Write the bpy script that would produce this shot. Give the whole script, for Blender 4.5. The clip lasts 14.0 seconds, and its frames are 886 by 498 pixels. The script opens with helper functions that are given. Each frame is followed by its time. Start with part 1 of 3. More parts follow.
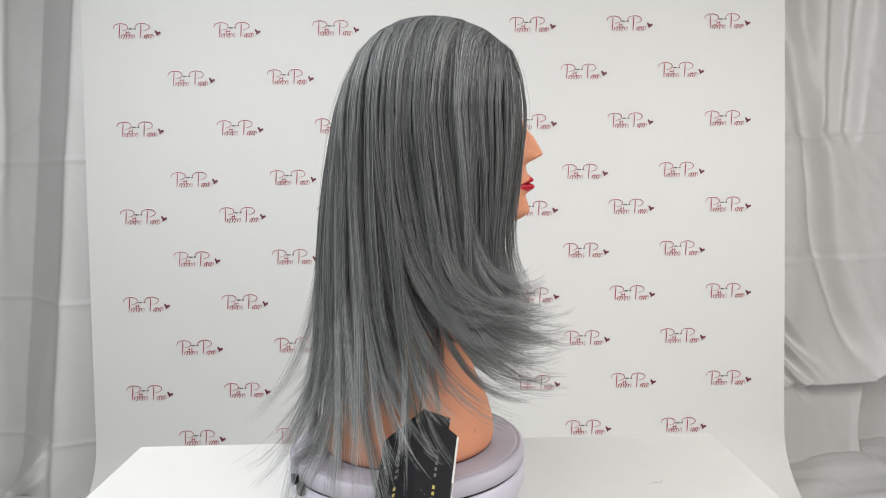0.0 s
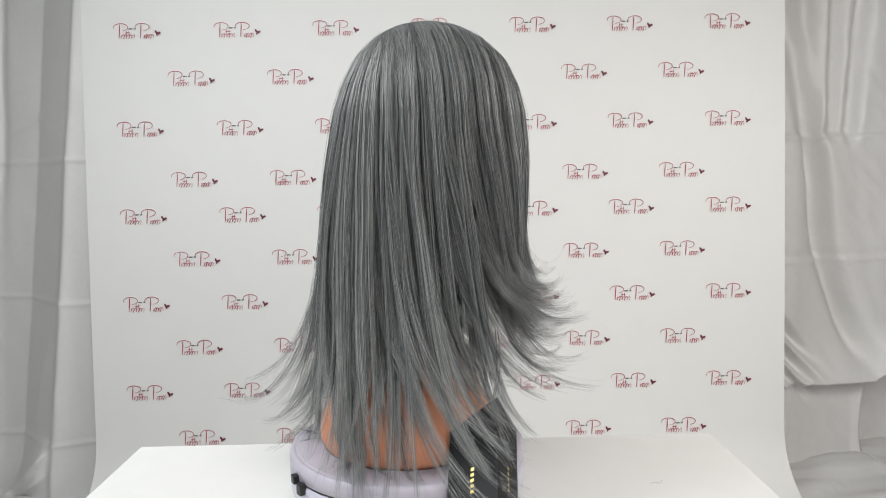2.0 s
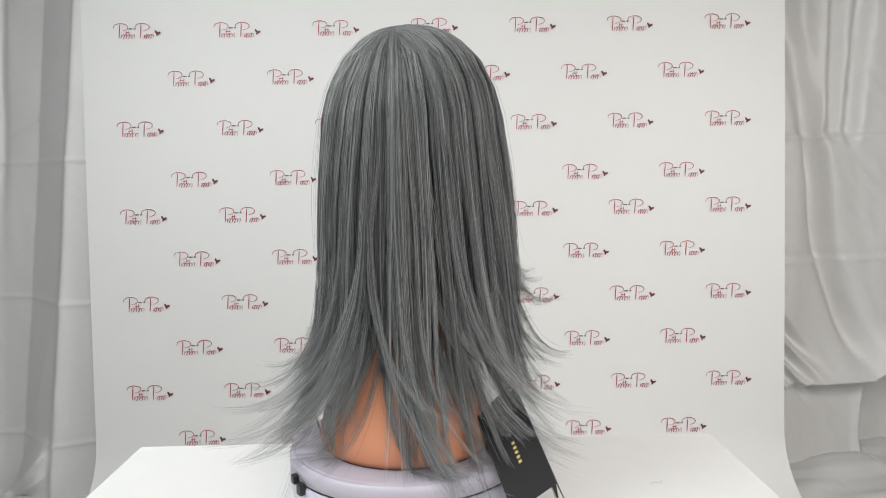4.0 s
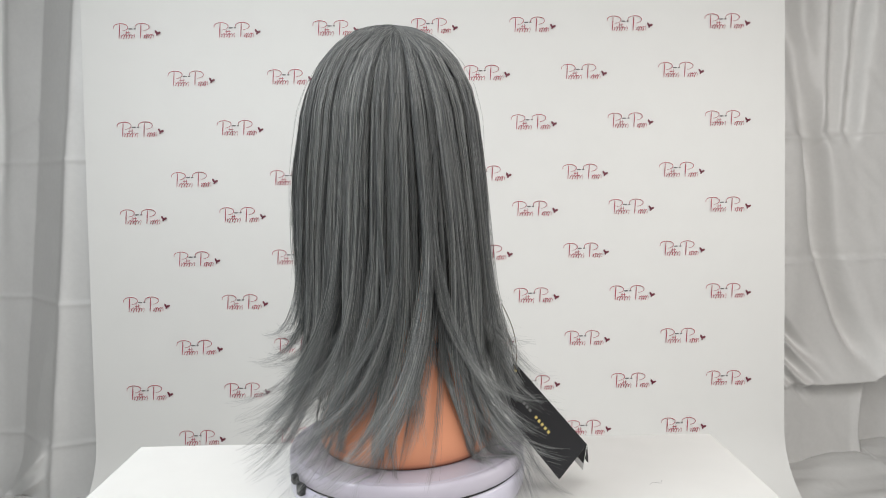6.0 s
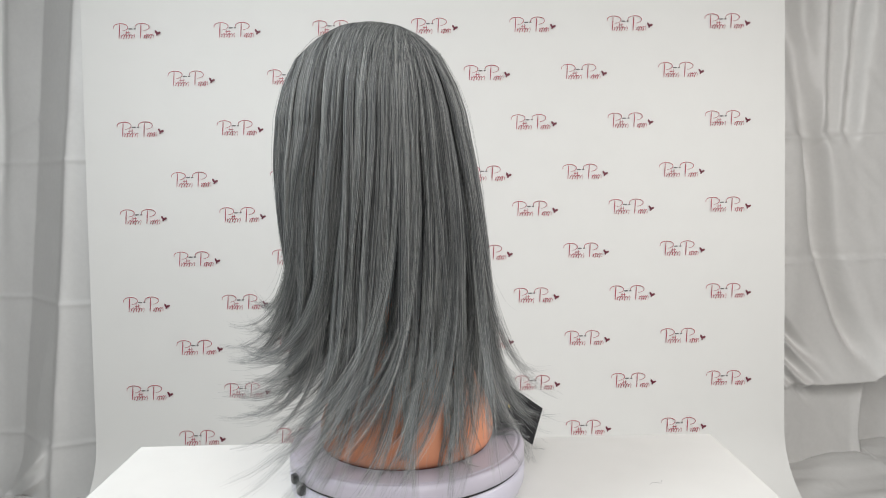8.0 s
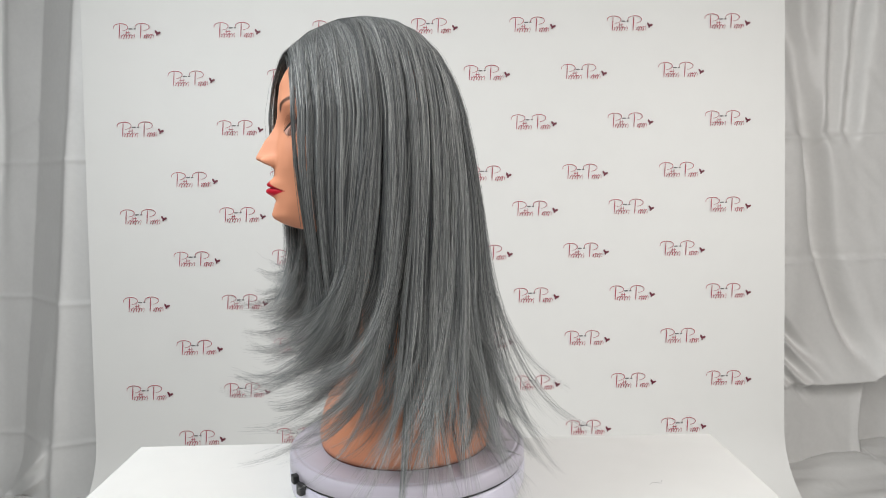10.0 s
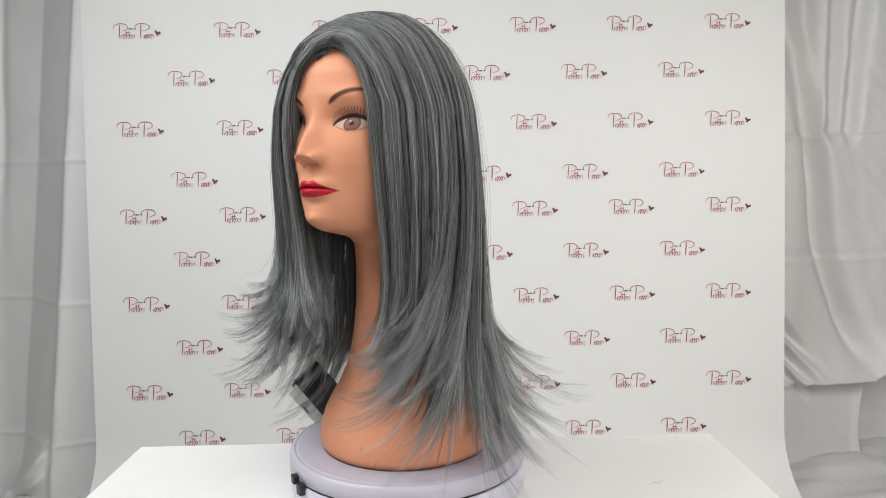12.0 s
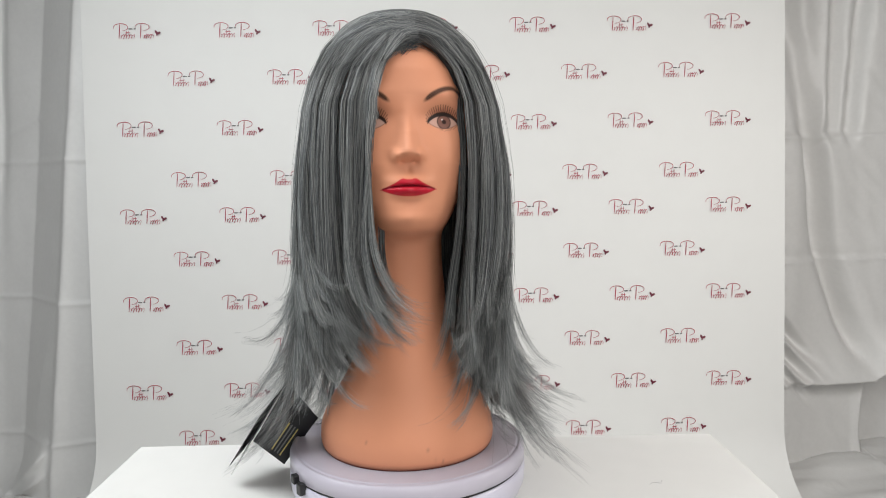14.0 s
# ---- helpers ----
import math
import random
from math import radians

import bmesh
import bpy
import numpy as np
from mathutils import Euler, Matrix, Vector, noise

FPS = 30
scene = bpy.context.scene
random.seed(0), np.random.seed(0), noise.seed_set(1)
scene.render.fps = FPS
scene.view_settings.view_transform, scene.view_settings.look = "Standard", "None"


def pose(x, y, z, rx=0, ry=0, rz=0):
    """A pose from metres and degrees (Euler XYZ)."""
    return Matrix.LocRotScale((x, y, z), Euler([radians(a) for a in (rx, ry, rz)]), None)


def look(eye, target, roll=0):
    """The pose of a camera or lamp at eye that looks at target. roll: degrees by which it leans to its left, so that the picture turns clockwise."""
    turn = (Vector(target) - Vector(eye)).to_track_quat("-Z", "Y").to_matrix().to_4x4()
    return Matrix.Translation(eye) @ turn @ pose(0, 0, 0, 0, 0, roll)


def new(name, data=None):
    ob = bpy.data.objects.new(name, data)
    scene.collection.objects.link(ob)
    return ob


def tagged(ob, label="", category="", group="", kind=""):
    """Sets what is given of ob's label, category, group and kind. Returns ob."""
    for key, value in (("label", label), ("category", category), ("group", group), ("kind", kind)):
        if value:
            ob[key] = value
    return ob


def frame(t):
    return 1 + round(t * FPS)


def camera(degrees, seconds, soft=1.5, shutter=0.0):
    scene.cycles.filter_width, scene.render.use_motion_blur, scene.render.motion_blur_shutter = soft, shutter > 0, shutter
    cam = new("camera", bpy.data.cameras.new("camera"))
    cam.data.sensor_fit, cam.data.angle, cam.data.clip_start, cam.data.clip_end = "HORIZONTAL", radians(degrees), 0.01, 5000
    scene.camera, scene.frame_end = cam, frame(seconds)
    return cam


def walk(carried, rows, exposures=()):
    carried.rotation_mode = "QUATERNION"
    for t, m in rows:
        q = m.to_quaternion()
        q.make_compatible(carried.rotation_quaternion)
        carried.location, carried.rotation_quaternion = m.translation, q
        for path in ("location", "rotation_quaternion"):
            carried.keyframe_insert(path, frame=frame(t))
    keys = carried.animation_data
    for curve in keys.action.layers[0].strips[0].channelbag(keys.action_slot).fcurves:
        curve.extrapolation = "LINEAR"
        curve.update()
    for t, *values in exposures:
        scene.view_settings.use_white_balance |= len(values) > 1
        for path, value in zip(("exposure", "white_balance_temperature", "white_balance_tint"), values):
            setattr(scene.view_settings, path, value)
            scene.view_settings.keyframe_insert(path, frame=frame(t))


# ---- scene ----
eye_at = Vector((0.0, -0.75, 0.335))
yaw, pitch = radians(3.287), radians(5.62)
gaze = Vector((math.sin(yaw) * math.cos(pitch), math.cos(yaw) * math.cos(pitch), -math.sin(pitch)))
cam = camera(65, 14.0, soft=1.0)
walk(cam, [(0.0, look(eye_at, eye_at + gaze, -1.03)), (14.0, look(eye_at, eye_at + gaze, -1.03))],
     exposures=[(0.0, 0.06), (14.0, 0.06)])

FLOOR = -0.84
SPIN, FACING = 20.45, 2.8      # degrees a second; heading of the face at 14 s


# ---- light ----
world = bpy.data.worlds.new("room_air")
scene.world = world
world.use_nodes = True
world.node_tree.nodes["Background"].inputs[0].default_value = (0.9, 0.95, 1.0, 1)
world.node_tree.nodes["Background"].inputs[1].default_value = 0.5


def area(name, at, to, sx, sy, watts, colour):
    lamp = bpy.data.lights.new(name, "AREA")
    lamp.shape, lamp.size, lamp.size_y = "RECTANGLE", sx, sy
    lamp.energy, lamp.color = watts, colour
    ob = new(name, lamp)
    ob.matrix_world = look(at, to)
    return ob


area("ceiling_panel", (0.1, -0.75, 1.72), (0.1, -0.30, 0.0), 1.8, 0.9, 28, (1.0, 0.985, 0.96))
# three fill lamps added out of view to brighten banner, curtains and bust
area("fill_right", (1.45, -0.15, 0.75), (0.75, 1.65, -0.60), 0.8, 0.8, 15.5, (1.0, 0.965, 0.92))
area("fill_left", (-0.95, -0.15, 1.15), (-0.05, 1.65, -0.60), 0.8, 0.8, 19.5, (0.94, 0.985, 1.0))
area("fill_front", (0.45, -1.60, 0.65), (0.1, 0.6, -0.25), 0.9, 0.9, 11, (1.0, 0.975, 0.95))


# ---- materials ----
def material(name, colour, rough=0.5, metal=0.0, vary=0.06, scale=40.0, bump=0.0, bump_scale=200.0, coat=0.0, spec=0.5, stretch=(1, 1, 1)):
    """Two-scale noise over a base colour, with fine relief."""
    m = bpy.data.materials.new(name)
    m.use_nodes = True
    nt = m.node_tree
    bsdf = nt.nodes["Principled BSDF"]
    coord = nt.nodes.new("ShaderNodeTexCoord")
    mp = nt.nodes.new("ShaderNodeMapping")
    mp.inputs["Scale"].default_value = stretch
    nt.links.new(coord.outputs["Object"], mp.inputs["Vector"])
    n1, n2 = nt.nodes.new("ShaderNodeTexNoise"), nt.nodes.new("ShaderNodeTexNoise")
    n1.inputs["Scale"].default_value, n2.inputs["Scale"].default_value = scale * 0.1, scale
    n1.inputs["Detail"].default_value = n2.inputs["Detail"].default_value = 4
    for n in (n1, n2):
        nt.links.new(mp.outputs[0], n.inputs["Vector"])
    add = nt.nodes.new("ShaderNodeMath")
    add.operation = "ADD"
    nt.links.new(n1.outputs[0], add.inputs[0])
    nt.links.new(n2.outputs[0], add.inputs[1])
    ramp = nt.nodes.new("ShaderNodeMapRange")
    ramp.inputs["From Min"].default_value, ramp.inputs["From Max"].default_value = 0.6, 1.4
    ramp.inputs["To Min"].default_value, ramp.inputs["To Max"].default_value = 1 - vary, 1 + vary
    nt.links.new(add.outputs[0], ramp.inputs["Value"])
    mul = nt.nodes.new("ShaderNodeVectorMath")
    mul.operation = "MULTIPLY"
    mul.inputs[0].default_value = colour
    nt.links.new(ramp.outputs[0], mul.inputs[1])
    nt.links.new(mul.outputs[0], bsdf.inputs["Base Color"])
    bsdf.inputs["Roughness"].default_value, bsdf.inputs["Metallic"].default_value = rough, metal
    bsdf.inputs["Coat Weight"].default_value, bsdf.inputs["Specular IOR Level"].default_value = coat, spec
    if bump:
        n3, b = nt.nodes.new("ShaderNodeTexNoise"), nt.nodes.new("ShaderNodeBump")
        n3.inputs["Scale"].default_value = bump_scale
        nt.links.new(mp.outputs[0], n3.inputs["Vector"])
        nt.links.new(n3.outputs[0], b.inputs["Height"])
        b.inputs["Strength"].default_value, b.inputs["Distance"].default_value = bump, 0.002
        nt.links.new(b.outputs[0], bsdf.inputs["Normal"])
    return m


VINYL = material("banner_vinyl", (0.80, 0.80, 0.785), 0.55, vary=0.012, scale=12)
INK_RED = material("red_ink", (0.40, 0.012, 0.052), 0.5, vary=0.08, scale=60)
INK_DARK = material("dark_ink", (0.16, 0.022, 0.045), 0.5, vary=0.08, scale=60)
INK_GREY = material("grey_ink", (0.16, 0.15, 0.16), 0.5, vary=0.08, scale=60)
TABLE = material("white_laminate", (0.72, 0.715, 0.70), 0.42, vary=0.02, scale=30, bump=0.03, bump_scale=600)
CLOTH = material("grey_satin_cloth", (0.77, 0.765, 0.755), 0.42, vary=0.03, scale=60, bump=0.08, bump_scale=900)
WALL = material("painted_wall", (0.34, 0.335, 0.33), 0.8, vary=0.03, scale=20)
CARPET = material("grey_floor", (0.42, 0.41, 0.40), 0.8, vary=0.1, scale=80)
PLASTIC = material("lilac_white_plastic", (0.54, 0.53, 0.62), 0.28, vary=0.015, scale=40, coat=0.15)
PLATE = material("lilac_plate", (0.46, 0.435, 0.505), 0.36, vary=0.03, scale=60)
BLACK = material("black_plastic", (0.012, 0.012, 0.013), 0.4, vary=0.1, scale=90)
CARD = material("black_card", (0.012, 0.012, 0.014), 0.5, vary=0.1, scale=120, spec=0.25)
CARD_GREY = material("charcoal_print", (0.028, 0.028, 0.028), 0.4, vary=0.1, scale=120)
CARD_WHITE = material("white_card", (0.75, 0.75, 0.74), 0.4, vary=0.02, scale=120)
GOLD = material("gold_foil", (0.62, 0.50, 0.16), 0.35, 0.6, vary=0.1, scale=200)
GREY_INK = material("grey_print", (0.14, 0.14, 0.14), 0.5, vary=0.1, scale=200)
STRING = material("elastic_cord", (0.10, 0.075, 0.04), 0.6, vary=0.2, scale=300)
CAP = material("wig_cap_weft", (0.06, 0.06, 0.062), 0.7, vary=0.2, scale=200)


def hair_material():
    m = bpy.data.materials.new("silver_grey_fibre")
    m.use_nodes = True
    nt = m.node_tree
    bsdf = nt.nodes["Principled BSDF"]
    geo = nt.nodes.new("ShaderNodeNewGeometry")
    ramp = nt.nodes.new("ShaderNodeValToRGB")
    e = ramp.color_ramp.elements
    e[0].position, e[0].color = 0.0, (0.058, 0.064, 0.071, 1)
    e[1].position, e[1].color = 1.0, (0.34, 0.345, 0.335, 1)
    k = e.new(0.5)
    k.color = (0.150, 0.158, 0.161, 1)
    nt.links.new(geo.outputs["Random Per Island"], ramp.inputs[0])
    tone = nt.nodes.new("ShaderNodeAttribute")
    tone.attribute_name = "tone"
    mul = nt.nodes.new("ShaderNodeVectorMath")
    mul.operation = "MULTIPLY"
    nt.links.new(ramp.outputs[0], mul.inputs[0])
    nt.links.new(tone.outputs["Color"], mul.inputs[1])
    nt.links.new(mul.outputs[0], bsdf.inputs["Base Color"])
    bsdf.inputs["Roughness"].default_value = 0.42
    bsdf.inputs["Specular IOR Level"].default_value = 0.45
    return m


HAIR = hair_material()


def skin_material():
    m = bpy.data.materials.new("painted_mannequin_plastic")
    m.use_nodes = True
    nt = m.node_tree
    bsdf = nt.nodes["Principled BSDF"]
    paint = nt.nodes.new("ShaderNodeAttribute")
    paint.attribute_name = "paint"
    noise_node = nt.nodes.new("ShaderNodeTexNoise")
    noise_node.inputs["Scale"].default_value = 22
    noise_node.inputs["Detail"].default_value = 5
    coord = nt.nodes.new("ShaderNodeTexCoord")
    nt.links.new(coord.outputs["Object"], noise_node.inputs["Vector"])
    rng = nt.nodes.new("ShaderNodeMapRange")
    rng.inputs["To Min"].default_value, rng.inputs["To Max"].default_value = 0.95, 1.05
    nt.links.new(noise_node.outputs[0], rng.inputs["Value"])
    mul = nt.nodes.new("ShaderNodeVectorMath")
    mul.operation = "MULTIPLY"
    nt.links.new(paint.outputs["Color"], mul.inputs[0])
    nt.links.new(rng.outputs[0], mul.inputs[1])
    nt.links.new(mul.outputs[0], bsdf.inputs["Base Color"])
    nt.links.new(paint.outputs["Alpha"], bsdf.inputs["Roughness"])
    bsdf.inputs["Specular IOR Level"].default_value = 0.22
    return m


SKIN = skin_material()


# ---- mesh helpers ----
def mesh_of(name, verts, faces, mat, smooth=False):
    me = bpy.data.meshes.new(name)
    me.from_pydata([tuple(v) for v in verts], [], [tuple(f) for f in faces])
    me.materials.append(mat)
    if smooth:
        me.polygons.foreach_set("use_smooth", [True] * len(me.polygons))
    me.update()
    return me


def part(name, bm, mat, parent, label="", smooth=False):
    me = bpy.data.meshes.new(name)
    bm.to_mesh(me)
    bm.free()
    me.materials.append(mat)
    if smooth:
        me.polygons.foreach_set("use_smooth", [True] * len(me.polygons))
    ob = new(name, me)
    ob.parent = parent
    if label:
        ob["label"] = label
    return ob


def box_bm(x0, x1, y0, y1, z0, z1, bevel=0.0):
    bm = bmesh.new()
    bmesh.ops.create_cube(bm, size=1)
    for v in bm.verts:
        v.co = ((x0 + x1) / 2 + v.co.x * (x1 - x0), (y0 + y1) / 2 + v.co.y * (y1 - y0), (z0 + z1) / 2 + v.co.z * (z1 - z0))
    if bevel:
        bmesh.ops.bevel(bm, geom=bm.edges[:], offset=bevel, segments=2, affect="EDGES", profile=0.5)
    return bm


def lathe_bm(profile, steps=96, closed=False):
    """A turned shape round z from (radius, z) pairs."""
    bm = bmesh.new()
    rings = []
    for r, z in profile:
        if r < 1e-6:
            rings.append([bm.verts.new((0, 0, z))])
        else:
            rings.append([bm.verts.new((r * math.sin(2 * math.pi * k / steps), -r * math.cos(2 * math.pi * k / steps), z)) for k in range(steps)])
    pairs = list(zip(rings, rings[1:])) + ([(rings[-1], rings[0])] if closed else [])
    for a, b in pairs:
        for k in range(steps):
            j = (k + 1) % steps
            if len(a) == 1 and len(b) > 1:
                bm.faces.new((a[0], b[j], b[k]))
            elif len(b) == 1 and len(a) > 1:
                bm.faces.new((a[k], a[j], b[0]))
            elif len(a) > 1:
                bm.faces.new((a[k], a[j], b[j], b[k]))
    bmesh.ops.recalc_face_normals(bm, faces=bm.faces[:])
    return bm


def tube_bm(points, radius, sides=6):
    """A round cord along points."""
    bm = bmesh.new()
    rings = []
    pts = [Vector(p) for p in points]
    for i, p in enumerate(pts):
        d = (pts[min(i + 1, len(pts) - 1)] - pts[max(i - 1, 0)]).normalized()
        side = d.cross(Vector((0.31, 0.2, 0.93))).normalized()
        other = d.cross(side)
        rings.append([bm.verts.new(p + radius * (math.cos(2 * math.pi * k / sides) * side + math.sin(2 * math.pi * k / sides) * other)) for k in range(sides)])
    for a, b in zip(rings, rings[1:]):
        for k in range(sides):
            bm.faces.new((a[k], a[(k + 1) % sides], b[(k + 1) % sides], b[k]))
    bm.faces.new(rings[0][::-1])
    bm.faces.new(rings[-1])
    bmesh.ops.recalc_face_normals(bm, faces=bm.faces[:])
    return bm


# ---- room ----
def room():
    def slab(name, label, cat, mat, *b):
        ob = part(name, box_bm(*b), mat, None)
        tagged(ob, label, cat, kind="structure")
    slab("floor", "grey carpeted studio floor", "floor", CARPET, -3.2, 3.2, -3.4, 2.3, FLOOR - 0.1, FLOOR)
    slab("ceiling", "plain painted ceiling above the set", "ceiling", WALL, -3.2, 3.2, -3.4, 2.3, 1.75, 1.85)
    slab("wall_north", "plain painted wall behind the curtains", "wall", WALL, -3.2, 3.2, 2.3, 2.4, FLOOR, 1.75)
    slab("wall_south", "plain painted wall behind the camera", "wall", WALL, -3.2, 3.2, -3.5, -3.4, FLOOR, 1.75)
    slab("wall_east", "plain painted side wall", "wall", WALL, 3.2, 3.3, -3.4, 2.3, FLOOR, 1.75)
    slab("wall_west", "plain painted side wall", "wall", WALL, -3.3, -3.2, -3.4, 2.3, FLOOR, 1.75)


room()

# ---- banner ----
TURN = radians(-2.287)
LEAN = radians(3.5)
ACROSS = Vector((math.cos(TURN), math.sin(TURN), 0))
BACK = Vector((-math.sin(TURN), math.cos(TURN), 0))
UP = Vector((0, 0, 1)) * math.cos(LEAN) + BACK * math.sin(LEAN)
OUT = ACROSS.cross(UP)
OUT = OUT if OUT.y < 0 else -OUT
BANNER_AT = Vector((0.0958, 1.6481, 0.0))
BANNER_M = Matrix((ACROSS, UP, OUT)).transposed().to_4x4()
BANNER_M.translation = BANNER_AT


def banner():
    """A sheet in its own plane (x across, y up, z towards the room) that sweeps forward onto the floor at its foot."""
    holder = new("printed_banner")
    holder.matrix_world = BANNER_M
    tagged(holder, "white vinyl backdrop banner with rows of red printed marks", "banner")
    prof = [(1.5, 0.0)]
    v = 1.5
    while v > -0.55:
        v -= 0.1
        prof.append((max(v, -0.55), 0.0))
    for k in range(1, 15):
        a = radians(86) * k / 14
        prof.append((-0.55 - 0.27 * math.sin(a), 0.27 * (1 - math.cos(a))))
    prof.append((prof[-1][0] - 0.01, prof[-1][1] + 0.35))
    nu = 28
    verts, faces = [], []
    for i, (y, z) in enumerate(prof):
        for k in range(nu + 1):
            u = k / nu
            left, right = -1.177 + 0.004 * y, 1.239
            x = left + (right - left) * u
            ripple = 0.006 * math.sin(5.1 * x + 1.3) * math.sin(1.7 * y + 0.6)
            bowed = 0.05 * max(0, z) * (abs(u - 0.5) * 2) ** 4 * (1 if u > 0.5 else -1)
            verts.append((x + bowed, y, z + ripple))
    for i in range(len(prof) - 1):
        for k in range(nu):
            a = i * (nu + 1) + k
            faces.append((a, a + nu + 1, a + nu + 2, a + 1))
    n = len(verts)
    verts += [(x, y, z - 0.0012) for x, y, z in verts]
    faces += [tuple(k + n for k in f[::-1]) for f in faces]
    w = nu + 1
    for i in range(len(prof) - 1):
        for k in (0, nu):
            a, b = i * w + k, (i + 1) * w + k
            m = len(verts)
            verts += [verts[a], verts[b], verts[b + n], verts[a + n]]
            faces.append((m, m + 1, m + 2, m + 3) if k else (m + 3, m + 2, m + 1, m))
    sheet = new("sheet", mesh_of("sheet", verts, faces, VINYL, True))
    sheet.parent = holder
    return holder


def stroke(bm, pts, width, z0=0.0, z1=0.0006):
    """A flat printed stroke along 2D points, tapered at its ends."""
    n = len(pts)
    rows = []
    for i, (x, y) in enumerate(pts):
        a, b = pts[max(i - 1, 0)], pts[min(i + 1, n - 1)]
        dx, dy = b[0] - a[0], b[1] - a[1]
        d = math.hypot(dx, dy) or 1
        t = i / (n - 1)
        w = width * (0.45 + 0.55 * math.sin(math.pi * min(1, 0.15 + t * 0.8)))
        nx, ny = -dy / d * w / 2, dx / d * w / 2
        rows.append([bm.verts.new(p) for p in ((x + nx, y + ny, z1), (x - nx, y - ny, z1))])
    for a, b in zip(rows, rows[1:]):
        bm.faces.new((a[0], a[1], b[1], b[0]))


def arc(cx, cy, rx, ry, a0, a1, n=16):
    return [(cx + rx * math.cos(radians(a0 + (a1 - a0) * k / n)), cy + ry * math.sin(radians(a0 + (a1 - a0) * k / n))) for k in range(n + 1)]


def mark_meshes():
    """Swirls, a wavy line, a small bar and a winged fleck in the printed mark's colours."""
    red, dark, grey = bmesh.new(), bmesh.new(), bmesh.new()
    for x in (-0.061, 0.011):
        stroke(red, [(x + 0.004 - 0.0004 * k, 0.022 - 0.0058 * k) for k in range(9)], 0.0027)
        stroke(red, [(x - 0.017, 0.009)] + arc(x + 0.007, 0.013, 0.024, 0.0125, 165, -82, 22), 0.0021)
    for x0, x1, hump in ((-0.056, -0.008, 5.5), (0.022, 0.056, 4.5)):
        n = 60
        pts = []
        for k in range(n + 1):
            t = k / n
            s = t * hump * 2 * math.pi
            pts.append((x0 + (x1 - x0) * t + 0.0022 * math.sin(s), -0.0185 + 0.0065 * math.cos(s) * (1.25 if int(t * hump) % 2 else 0.85)))
        stroke(red, [(px + 0.35 * (py + 0.0185), py) for px, py in pts], 0.0018)
    for x in (-0.035, -0.027):
        stroke(red, [(x, 0.001 - 0.003 * k) for k in range(6)], 0.0015)
    stroke(red, [(-0.040, -0.006), (-0.032, -0.0052), (-0.022, -0.0045)], 0.0018)
    for dx, dy, w, h, tilt in ((-0.0035, 0.0035, 0.007, 0.015, 28), (0.0050, 0.0005, 0.014, 0.008, 22), (-0.0010, -0.0045, 0.006, 0.009, -15)):
        cx, cy = 0.069 + dx, -0.008 + dy
        c = dark.verts.new((cx, cy, 0.0006))
        ring = []
        for k in range(12):
            a = 2 * math.pi * k / 12
            px, py = w / 2 * math.cos(a), h / 2 * math.sin(a)
            ct, st = math.cos(radians(tilt)), math.sin(radians(tilt))
            ring.append(dark.verts.new((cx + px * ct - py * st, cy + px * st + py * ct, 0.0006)))
        for k in range(12):
            dark.faces.new((c, ring[k], ring[(k + 1) % 12]))
    for x0, x1 in ((-0.028, -0.014), (-0.010, -0.003)):
        stroke(grey, [(x0 + (x1 - x0) * k / 4, 0.0075) for k in range(5)], 0.0042)
    out = []
    for name, bm, mat in (("swirl", red, INK_RED), ("winged_fleck", dark, INK_DARK), ("small_bar", grey, INK_GREY)):
        bmesh.ops.recalc_face_normals(bm, faces=bm.faces[:])
        me = bpy.data.meshes.new(name)
        bm.to_mesh(me)
        bm.free()
        me.materials.append(mat)
        out.append((name, me))
    return out


def banner_marks(holder):
    meshes = mark_meshes()
    wide = (0.866, 0.533, 0.234, -0.068, -0.376)
    offset = (0.704, 0.359, 0.085, -0.222, -0.538)
    for first, count, rows in ((-0.992, 7, wide), (-0.815, 6, offset)):
        for v in rows:
            for k in range(count):
                top = new("printed_mark", meshes[0][1])
                top.parent = holder
                u = first + 0.006 + 0.3375 * k
                ripple = 0.006 * math.sin(5.1 * u + 1.3) * math.sin(1.7 * v + 0.6)
                top.location = (u, v - 0.005 + 0.001 * k, ripple + 0.003)
                for name, me in meshes[1:]:
                    sub = new(name, me)
                    sub.parent = top


BANNER = banner()
banner_marks(BANNER)


